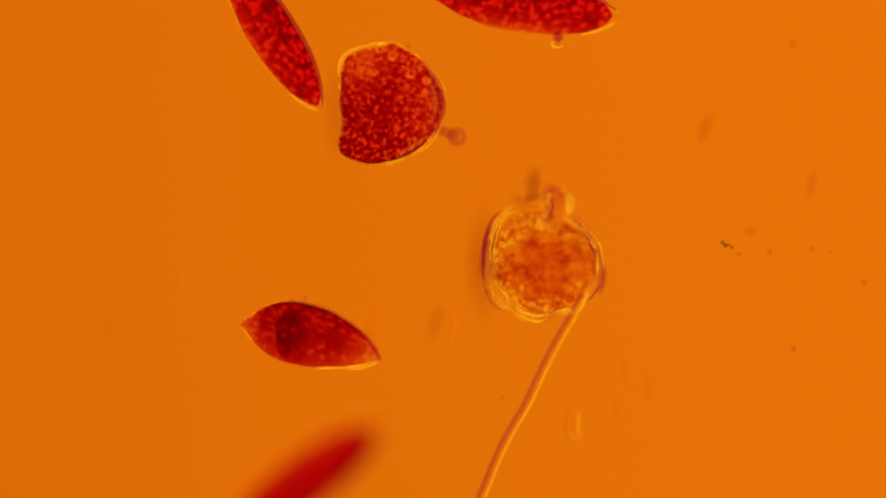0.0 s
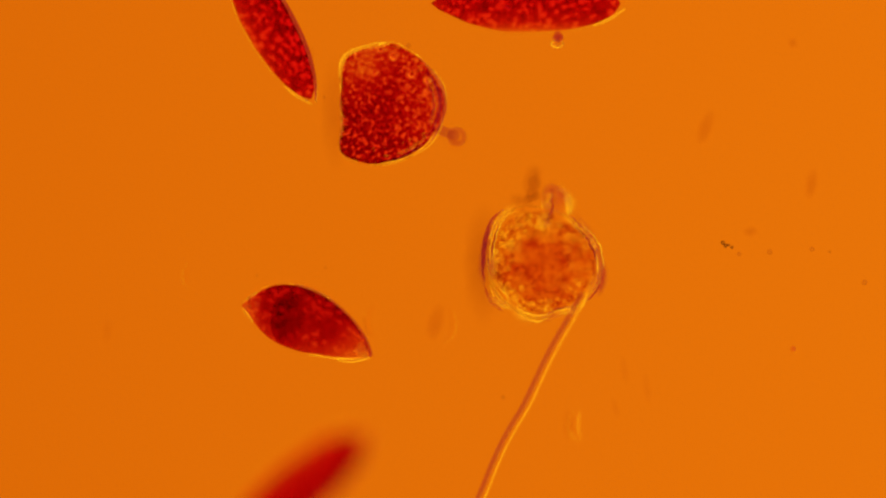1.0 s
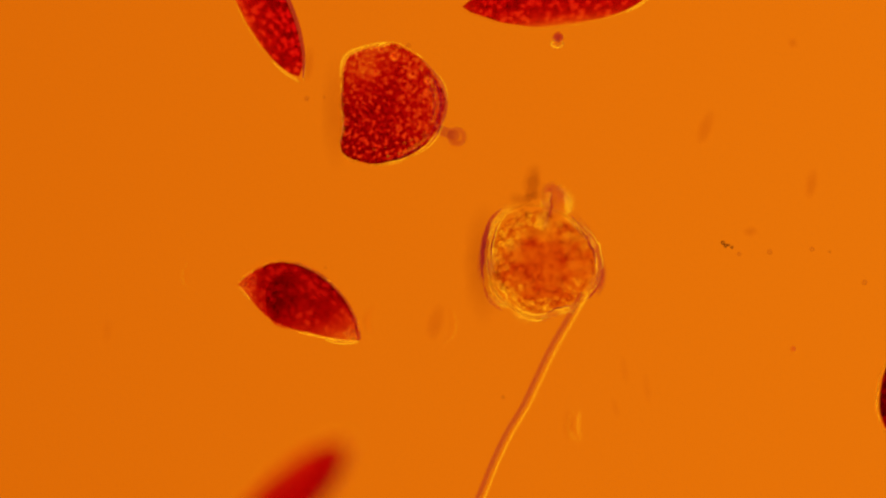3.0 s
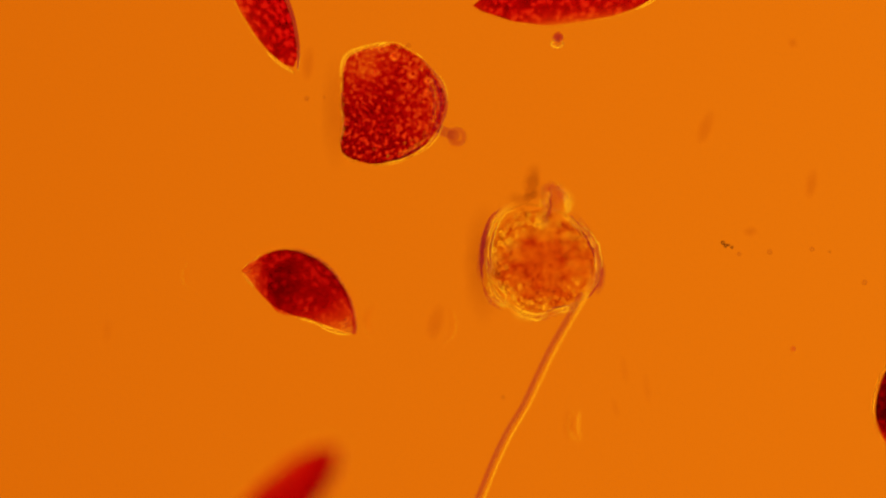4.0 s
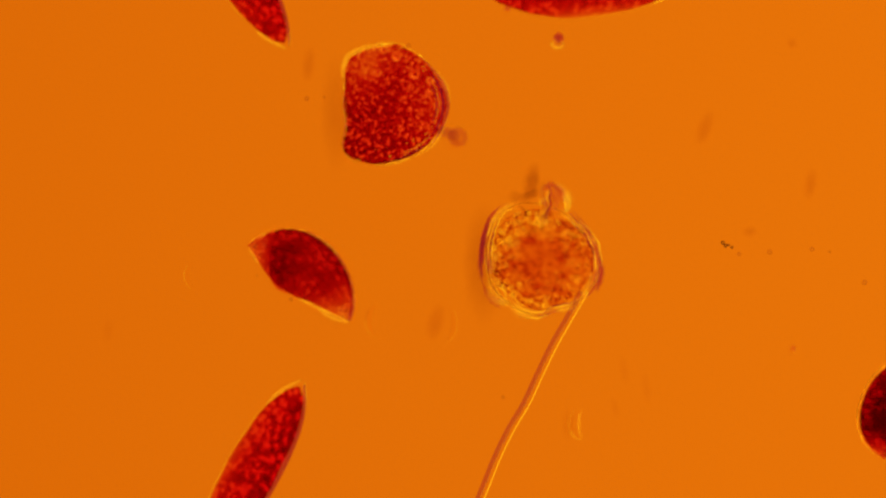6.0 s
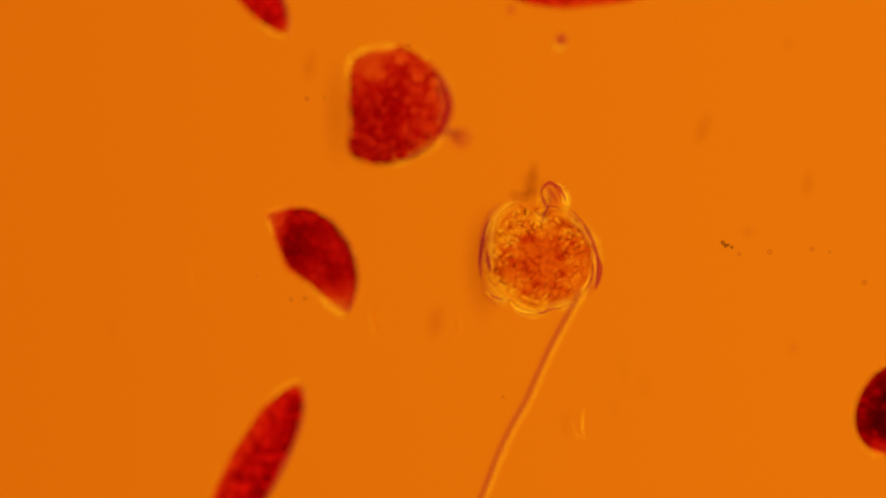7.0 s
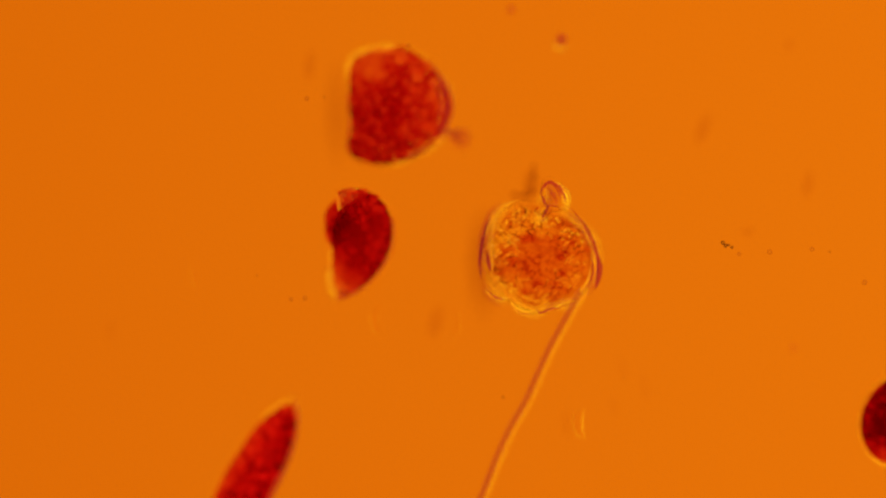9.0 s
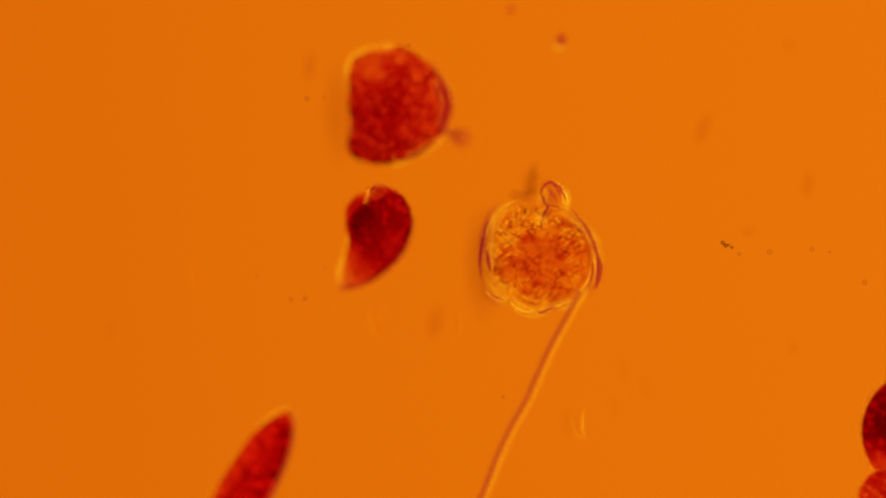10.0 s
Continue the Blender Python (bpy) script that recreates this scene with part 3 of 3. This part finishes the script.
def clear_cell():
    c = thing("clear_cell", 958, 462, 0.046, "burst pale orange cell with a clear membrane and grainy contents", "cell")
    radii = [104, 97, 91, 90, 95, 102, 106, 98, 95, 98, 98, 100, 103, 99, 104, 108]
    low = -0.020                                                          # the widest section
    high = lambda x, y: 0.046 * math.sqrt(max(0.03, 1 - (x * x + y * y) / 104 ** 2))
    rng = random.Random(4)
    part("membrane", blob(radii, 0.046, 0.025, seed=8, detail=6, crinkle=0.008), MEMBRANE, c, "clear wrinkled membrane")
    part("plasma", blob([r * 0.89 for r in radii], 0.038, 0.06, seed=11), PLASMA, c, "grainy pale orange plasma",
         dose=lambda p: (1.6 if p.z > 0 else 1.05) * max(0.1, 0.75 + 0.9 * noise.noise(p * 55) + 0.6 * noise.noise(p * 170))).matrix_basis = pose(3 * U, -1 * U, 0)
    part("core", blob([84, 80, 64, 48, 44, 52, 68, 80, 84, 74, 66, 62, 60, 64, 70, 80], 0.016, 0.2, seed=6, crinkle=0.10), CORE, c, "hazy orange-red core",
         dose=lambda p: 0.62 * max(0.0, 1 - (p.x / (88 * U)) ** 2 - (p.y / (68 * U)) ** 2) ** 0.7 * max(0.0, 1 + 0.7 * noise.noise(p * 40))).matrix_basis = pose(6 * U, -14 * U, 0.016)
    part("flap", blob([20, 15, 10, 12, 24, 16, 11, 14], 0.007, 0.06, seed=21, crinkle=0.02), BUD, c, "clear loose flap of the membrane").matrix_basis = pose(-76 * U, -62 * U, low, 0, 0, -52)
    part("beak", blob([27, 24, 22, 26, 36, 40, 34, 25, 22, 24, 26, 24, 22, 24, 26, 27], 0.014, 0.03, seed=5, crinkle=0.02), MEMBRANE, c, "clear rounded beak of the membrane").matrix_basis = pose(25 * U, 100 * U, 0.034, 0, 0, -4)
    part("beak_filling", blob([16, 14, 20, 28, 30, 26, 16, 14], 0.004, 0.1, seed=7), FRINGE_FOLD, c, "violet filling of the beak",
         dose=lambda p: 0.10 * max(0.0, 1 - (p.xy.length / (26 * U)) ** 2)).matrix_basis = pose(28 * U, 108 * U, 0.034, 0, 0, 20)
    # edges in the widest section: bright creases, and folds tinted for their violet fringe
    for pts, w, z in (([(-40, 90), (-60, 86), (-75, 71), (-85, 47), (-90, 22), (-92, -8), (-90, -40)], 5.0, low),
                      ([(-91, -36), (-84, -58), (-72, -76), (-52, -86)], 4.4, low - 0.004),
                      ([(-76, -37), (-67, -46), (-56, -51), (-44, -53)], 4.0, low + 0.002),
                      ([(-48, -82), (-34, -95), (-14, -103), (6, -101), (22, -93)], 5.4, low),
                      ([(20, -94), (38, -91), (56, -87), (72, -78), (84, -66)], 4.2, low),
                      ([(70, 66), (88, 46), (100, 24), (105, 0), (105, -26), (98, -50)], 5.4, low),
                      ([(38, 82), (56, 70), (72, 52), (84, 32)], 2.4, low + 0.003),
                      ([(40, 118), (48, 104), (50, 90), (46, 80)], 5.0, 0.004)):
        part("crease", arc_tube(pts, w, z, 40, 1.0, 2.0), CREASE, c, "bright crease in the membrane")
    for pts, w, z, amount in (([(-64, 94), (-84, 76), (-96, 50), (-101, 18), (-103, -12), (-101, -44)], 4.4, low, 0.85),
                              ([(-101, -40), (-95, -62), (-82, -80), (-66, -90)], 3.0, low, 0.5),
                              ([(-78, 62), (-86, 36), (-90, 6), (-88, -24)], 2.0, low + 0.004, 0.9),
                              ([(52, 78), (70, 60), (86, 40), (97, 14), (102, -8)], 3.8, low, 1.4),
                              ([(104, -20), (102, -42), (90, -62), (70, -78)], 2.0, low, 0.9),
                              ([(10, -100), (18, -92), (36, -86), (56, -84), (68, -77)], 1.8, low + 0.003, 1.2),
                              ([(9, 125), (17, 126), (20, 117), (16, 106), (19, 92), (14, 76), (10, 62)], 2.4, low + 0.006, 1.0),
                              ([(0, 106), (7, 121), (18, 129), (34, 121), (43, 108), (45, 94)], 3.4, 0.042, 0.8),
                              ([(10, 122), (20, 113), (28, 100), (30, 88)], 3.6, 0.044, 0.32),
                              ([(24, 124), (34, 112), (39, 98)], 2.8, 0.044, 0.35),
                              ([(2, 108), (8, 98), (8, 86)], 3.0, 0.044, 0.7),
                              ([(6, 84), (14, 88), (30, 86), (38, 80)], 1.2, 0.046, 0.8),
                              ([(4, 56), (8, 72), (14, 84), (10, 96)], 1.8, 0.046, 1.0),
                              ([(104, 4), (107, -18), (105, -40), (99, -62)], 5.2, 0.030, 0.9),
                              ([(-84, 70), (-97, 44), (-103, 14), (-106, -14), (-103, -46)], 3.0, 0.034, 1.0),
                              ([(-94, 8), (-90, -14), (-86, -28)], 4.0, 0.042, 0.9),
                              ([(54, 84), (74, 62), (90, 36), (99, 10), (103, -18), (100, -46)], 3.0, 0.038, 0.8),
                              ([(88, 4), (94, -18), (92, -42), (80, -62)], 1.5, 0.042, 0.9),
                              ([(-94, -64), (-78, -74), (-62, -78)], 1.6, 0.040, 1.0),
                              ([(-6, -94), (2, -102), (16, -96), (36, -92)], 1.6, 0.040, 1.0)):
        part("fold", arc_tube(pts, w, z, 40, 1.0, 1.6 if z > 0.02 else 2.5), FRINGE_FOLD, c, "fold of the membrane, tinted violet for its colour fringe", dose=lambda p, amount=amount: amount)
    for pts, w, z in (([(-98, -62), (-82, -74), (-66, -78), (-50, -75)], 3.6, 0.040), ([(-54, -78), (-40, -97), (-22, -103), (-6, -96)], 4.4, 0.038),
                      ([(2, -100), (22, -96), (44, -88), (64, -80)], 3.2, 0.040), ([(26, 131), (42, 119), (51, 103), (50, 86)], 4.6, 0.040),
                      ([(-92, 46), (-80, 70), (-60, 90), (-38, 98)], 3.0, 0.038), ([(-88, 20), (-86, -8), (-84, -34)], 2.6, 0.042),
                      ([(66, 70), (84, 44), (96, 14)], 2.6, 0.040), ([(90, -20), (86, -46), (70, -66)], 2.4, 0.042)):
        part("crease", arc_tube(pts, w, z, 40, 1.0, 2.0), CREASE, c, "bright crease in the membrane")
    spots = []
    for _ in range(60):
        a, r = rng.uniform(0, 6.283), 84 * math.sqrt(rng.uniform(0.15, 1))
        x, y = r * math.cos(a), r * math.sin(a)
        spots.append((x * U, y * U, 0.94 * high(x, y), rng.uniform(1.6, 4.0) * U))
    for _ in range(46):
        u = rng.uniform(0, 1)
        spots.append(((2 + 13 * u + rng.gauss(0, 4)) * U, (60 + 64 * u) * U, low + 0.008 + rng.gauss(0, 0.004), rng.uniform(1.5, 3.2) * U))
    drops = []
    for _ in range(50):                                                   # yellow droplets along the wall
        a, r = radians(rng.gauss(150, 34)), rng.uniform(58, 86)
        drops.append((r * math.cos(a) * U, r * math.sin(a) * U, low + rng.uniform(-0.004, 0.006), rng.uniform(2.2, 5.0) * U))
    for _ in range(50):
        a, r = radians(rng.uniform(225, 330)), rng.uniform(70, 92)
        drops.append((r * math.cos(a) * U, r * math.sin(a) * U, low + rng.uniform(-0.004, 0.006), rng.uniform(1.8, 3.6) * U))
    for _ in range(30):                                                   # and under the dome
        a, r = radians(rng.gauss(130, 60)), 90 * math.sqrt(rng.uniform(0.3, 1))
        x, y = r * math.cos(a), r * math.sin(a)
        drops.append((x * U, y * U, 0.9 * high(x, y), rng.uniform(1.6, 3.2) * U))
    droplets("droplet", drops, OIL, c, "round yellow droplet under the membrane", 3)
    for _ in range(44):                                                   # short bright streaks in the dome
        a, r = radians(rng.gauss(120, 90)), rng.uniform(42, 90)
        turn = a + 1.57 + rng.gauss(0, 0.6)
        ln = rng.uniform(4, 10)
        x, y = r * math.cos(a), r * math.sin(a)
        pts = [(x + ln * k * math.cos(turn), y + ln * k * math.sin(turn)) for k in (-1, -0.4, 0.3, 1)]
        part("streak", arc_tube(pts, rng.uniform(1.0, 1.8), 0.96 * high(x, y), 10, 0.8, 2.0), CREASE, c, "short bright streak in the membrane")
    for _ in range(70):
        a, r = radians(rng.gauss(100, 85)), rng.uniform(40, 92)
        turn = a + rng.gauss(0, 0.7)
        ln, w = rng.uniform(3, 9), rng.uniform(0.8, 1.5)
        x, y = r * math.cos(a), r * math.sin(a)
        z = high(x, y)
        pts = [((x + ln * k * math.cos(turn) + 1.2 * math.sin(5 * k)) * U, (y + ln * k * math.sin(turn)) * U, z) for k in np.linspace(-1, 1, 7)]
        part("wrinkle", tube(pts, w * U, 6, [0.3, 0.8, 1, 0.9, 1, 0.8, 0.3]), WRINKLE, c, "short dark wrinkle in the membrane", dose=lambda p: 0.42)
    for x, y, r in ((-46, -14, 11), (-54, -6, 8), (36, -4, 9), (40, -32, 8), (-2, 82, 6), (-14, 32, 14), (-28, 26, 10), (84, 10, 9), (-26, -66, 7), (-4, -50, 12), (26, -52, 10), (58, 22, 8)):
        part("red_clot", blob([r, r * 0.7, r * 0.9, r * 0.6, r * 1.1, r * 0.8, r * 0.7, r * 0.9], 0.002, 0.2, seed=x, detail=3, crinkle=0.1), CORE, c, "small red clot of plasma",
             dose=lambda p, r=r: 0.8 * max(0.0, 1 - (p.xy.length / (r * U)) ** 2)).matrix_basis = pose(x * U, y * U, 0.9 * high(x, y))
    droplets("granule", spots, DROP, c, "pale oily granule")
    for x, y, a, ln, z, amount in ((-16, 112, 20, 17, low, 0.6), (-14, 128, 80, 26, low, 0.4), (12, 92, 70, 26, low, 0.3), (-36, 106, -10, 22, 0.030, 0.5), (-10, 150, 85, 20, 0.030, 0.3)):
        q = part("scum", blob([ln, ln * 0.6, ln * 0.3, ln * 0.6] * 2, 0.003, 0.1, seed=ln), SHADE, c, "dark scum on the membrane",
                 dose=lambda p, ln=ln, amount=amount: amount * max(0, 1 - (p.xy.length / (ln * U)) ** 2))
        q.matrix_basis = pose(x * U, y * U, z, 0, 0, a)
    MOVES.append((c, [(0, row_pose(958, 462, 0, 0.046)), (2.5, row_pose(957, 461, 0, 0.046)), (4.5, row_pose(955, 459, 0, 0.046)), (5.6, row_pose(955, 458, 0, 0.046)),
                      (6.8, row_pose(955, 453, 0, 0.046)), (10, row_pose(955, 452, 0, 0.046))]))


clear_cell()


def thread():
    c = thing("thread", 930, 720, 0.0, "thin clear curved thread trailing from the pale cell", "filament")
    # the thread's bright and violet-dark edges are built as two strands
    for name, off, r, m, lab in (("strand", 8.0, 4.3, STRAND, "clear strand added for the bright edge"), ("strand", 0.0, 4.3, VIOLET, "strand tinted violet for the darker edge")):
        pts = []
        for i in range(61):
            u = i / 60
            x = profile(u, [1030, 1001, 973, 949, 926, 897, 873, 853, 832]) + off
            pts.append(((x - 930) * U, (720 - (520 + 392 * u)) * U, 0.048 + 0.003 * math.sin(7 * u)))
        part(name, tube(pts, r * U, 16), m, c, lab, dose=lambda p: 0.95)
    MOVES.append((c, [(0, row_pose(930, 720, 0, 0.0)), (5.6, row_pose(929, 718, 0, 0.0)), (6.8, row_pose(934, 716, 1.2, 0.0)), (10, row_pose(934, 716, 1.2, 0.0))]))


thread()


# ---- debris on the slide and in the water, halo films, dust of the optics ----
def vesicle(x, y, r, z, label, stalk=None, fill=0.7):
    c = thing("vesicle", x, y, z, label, "vesicle")
    part("bubble", blob([r, r * 0.9, r * 1.05, r * 0.95] * 2, r * U * 0.8, 0.08, seed=x), VEIL, c, "clear round bubble")
    loop = [(0.75 * r * U * math.cos(i / 10 * math.pi), 0.75 * r * U * math.sin(i / 10 * math.pi), 0) for i in range(21)]
    if r > 12:
        part("rim", tube(loop, 0.28 * r * U, 8), VIOLET, c, "violet rim", dose=lambda p: 0.6)
    else:
        part("filling", blob([r * 0.8, r * 0.75] * 4, r * U * 0.5, 0.1, seed=y), FRINGE_FOLD, c, "violet filling",
             dose=lambda p: fill * max(0, 1 - (p.xy.length / (0.95 * r * U)) ** 2))
    part("skirt", blob([r * 0.9, r * 0.7, r * 0.6, r * 0.7] * 2, r * U * (0.22 if r == 12 else 0.4), 0.1, seed=x + 1), CREASE if r == 12 else VEIL, c, "pale clear skirt").matrix_basis = pose(-2 * U, -r * U, -0.002)
    if stalk:
        dx, dy = stalk
        pts = [(dx * U * i / 10, -dy * U * i / 10, 0.001 * math.sin(i)) for i in range(11)]
        part("stalk", tube(pts, r * 0.5 * U, 12), VIOLET, c, "short violet stalk", dose=lambda p: 0.8)
        part("stalk_edge", tube([(p, q - 0.5 * r * U, w) for p, q, w in pts], r * 0.3 * U, 10), VEIL, c, "bright clear edge of the stalk")
    MOVES.append((c, [(0, row_pose(x, y, 0, z)), (5.7, row_pose(x, y, 0, z)), (6.8, row_pose(x + 8, y, 0, z)), (10, row_pose(x + 8, y, 0, z))]))
    return c


def crescent(x, y, r, a0, a1, w, label, z=0.02, skin=VEIL):
    pts, taper = [], []
    for i in range(25):
        u = i / 24
        a = radians(a0 + (a1 - a0) * u)
        pts.append((r * U * math.cos(a), 1.5 * r * U * math.sin(a), 0))
        taper.append(0.15 + math.sin(math.pi * u))
    ob = link("debris_crescent", tube(pts, w * U, 10, taper), skin)
    MOVES.append((ob, [(0, row_pose(x, y, 0, z)), (5.7, row_pose(x, y, 0, z)), (6.8, row_pose(x + 10, y, 0, z)), (10, row_pose(x + 10, y, 0, z))]))
    return tagged(ob, label, "debris", "pale crescents")


def smear(x, y, w, h, turn, amount=1.0):
    ob = link("debris_smear", blob([w, 0.8 * w + 0.1 * h, h, 0.8 * w + 0.1 * h] * 2, 0.002, 0.06, seed=x, detail=4), SMEAR,
              dose=lambda p: amount * max(0.0, 1 - (p.x / (w * U)) ** 2 - (p.y / (h * U)) ** 2))
    ob.matrix_basis = pose(gx(x), gy(y), 0.003, 0, 0, turn)
    return tagged(ob, "faint brownish smear lying on the glass slide", "debris", "faint smears")


# the dark halo beside a cell is laid on the slide as colour
def slime(x, y, w, h, turn, dose=1.2):
    ob = link("shading_film", blob([w, 0.8 * w + 0.1 * h, h, 0.8 * w + 0.1 * h] * 2, 0.002, 0.06, seed=x, detail=4), SHADE,
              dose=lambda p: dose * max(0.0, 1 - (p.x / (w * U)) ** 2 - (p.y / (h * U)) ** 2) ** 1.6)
    ob.matrix_basis = pose(gx(x), gy(y), 0.003, 0, 0, turn)
    return tagged(ob, "dark shading beside a cell, laid on the slide as a thin brownish film", "slime", "slime films")


# dust of the camera's optics: it rises with the rack to stay sharp
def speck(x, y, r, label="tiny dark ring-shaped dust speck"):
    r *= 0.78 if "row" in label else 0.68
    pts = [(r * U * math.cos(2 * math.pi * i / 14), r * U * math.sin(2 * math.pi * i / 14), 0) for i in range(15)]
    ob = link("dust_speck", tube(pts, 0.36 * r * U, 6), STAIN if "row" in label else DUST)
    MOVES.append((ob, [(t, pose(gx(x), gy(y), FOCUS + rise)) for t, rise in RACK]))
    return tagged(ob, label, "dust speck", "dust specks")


vesicle(809, 242, 17, 0.014, "small violet bubble on a short stalk beside the round cell", (-30, -12))
vesicle(988, 66, 12, 0.02, "small violet bubble with a pale skirt on the slide", fill=1.1)
vesicle(898, 12, 8, 0.012, "small violet bubble lying on the slide")
vesicle(1405, 618, 7, 0.012, "tiny violet bubble lying on the slide", fill=0.3)
crescent(1030, 750, 17, 100, 260, 8, "pale clear crescent, the edge of an empty husk", 0.066, HUSK)
crescent(672, 568, 20, 110, 250, 6, "faint clear crescent on the slide", 0.062, PELLICLE)
crescent(348, 488, 18, 120, 240, 5, "faint clear crescent on the slide", 0.045)
crescent(778, 572, 24, -75, 60, 4.5, "faint clear curved sliver", 0.05)
for row in ((771, 571, 17, 36, -15), (545, 112, 12, 34, -5), (1250, 225, 14, 34, -20), (1438, 325, 12, 30, -10), (1330, 410, 14, 9, 10),
            (1405, 75, 9, 10, 0), (1005, 752, 9, 30, 0, 0.6), (1106, 655, 8, 26, 12, 0.4), (1146, 688, 8, 30, 8, 0.4), (1090, 722, 7, 20, 16, 0.4), (188, 585, 10, 24, 0, 0.35)):
    smear(*row)
# dark halos left of the cells, and the dark smear over the pale one
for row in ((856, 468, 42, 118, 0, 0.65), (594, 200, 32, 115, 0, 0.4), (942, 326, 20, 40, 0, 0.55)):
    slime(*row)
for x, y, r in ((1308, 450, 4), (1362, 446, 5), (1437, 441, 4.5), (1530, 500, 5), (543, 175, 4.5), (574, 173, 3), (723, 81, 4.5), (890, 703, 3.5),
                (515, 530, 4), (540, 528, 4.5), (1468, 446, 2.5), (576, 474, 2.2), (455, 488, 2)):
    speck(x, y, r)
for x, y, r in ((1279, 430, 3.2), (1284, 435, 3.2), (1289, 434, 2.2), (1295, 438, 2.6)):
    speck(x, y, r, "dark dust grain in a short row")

motions()
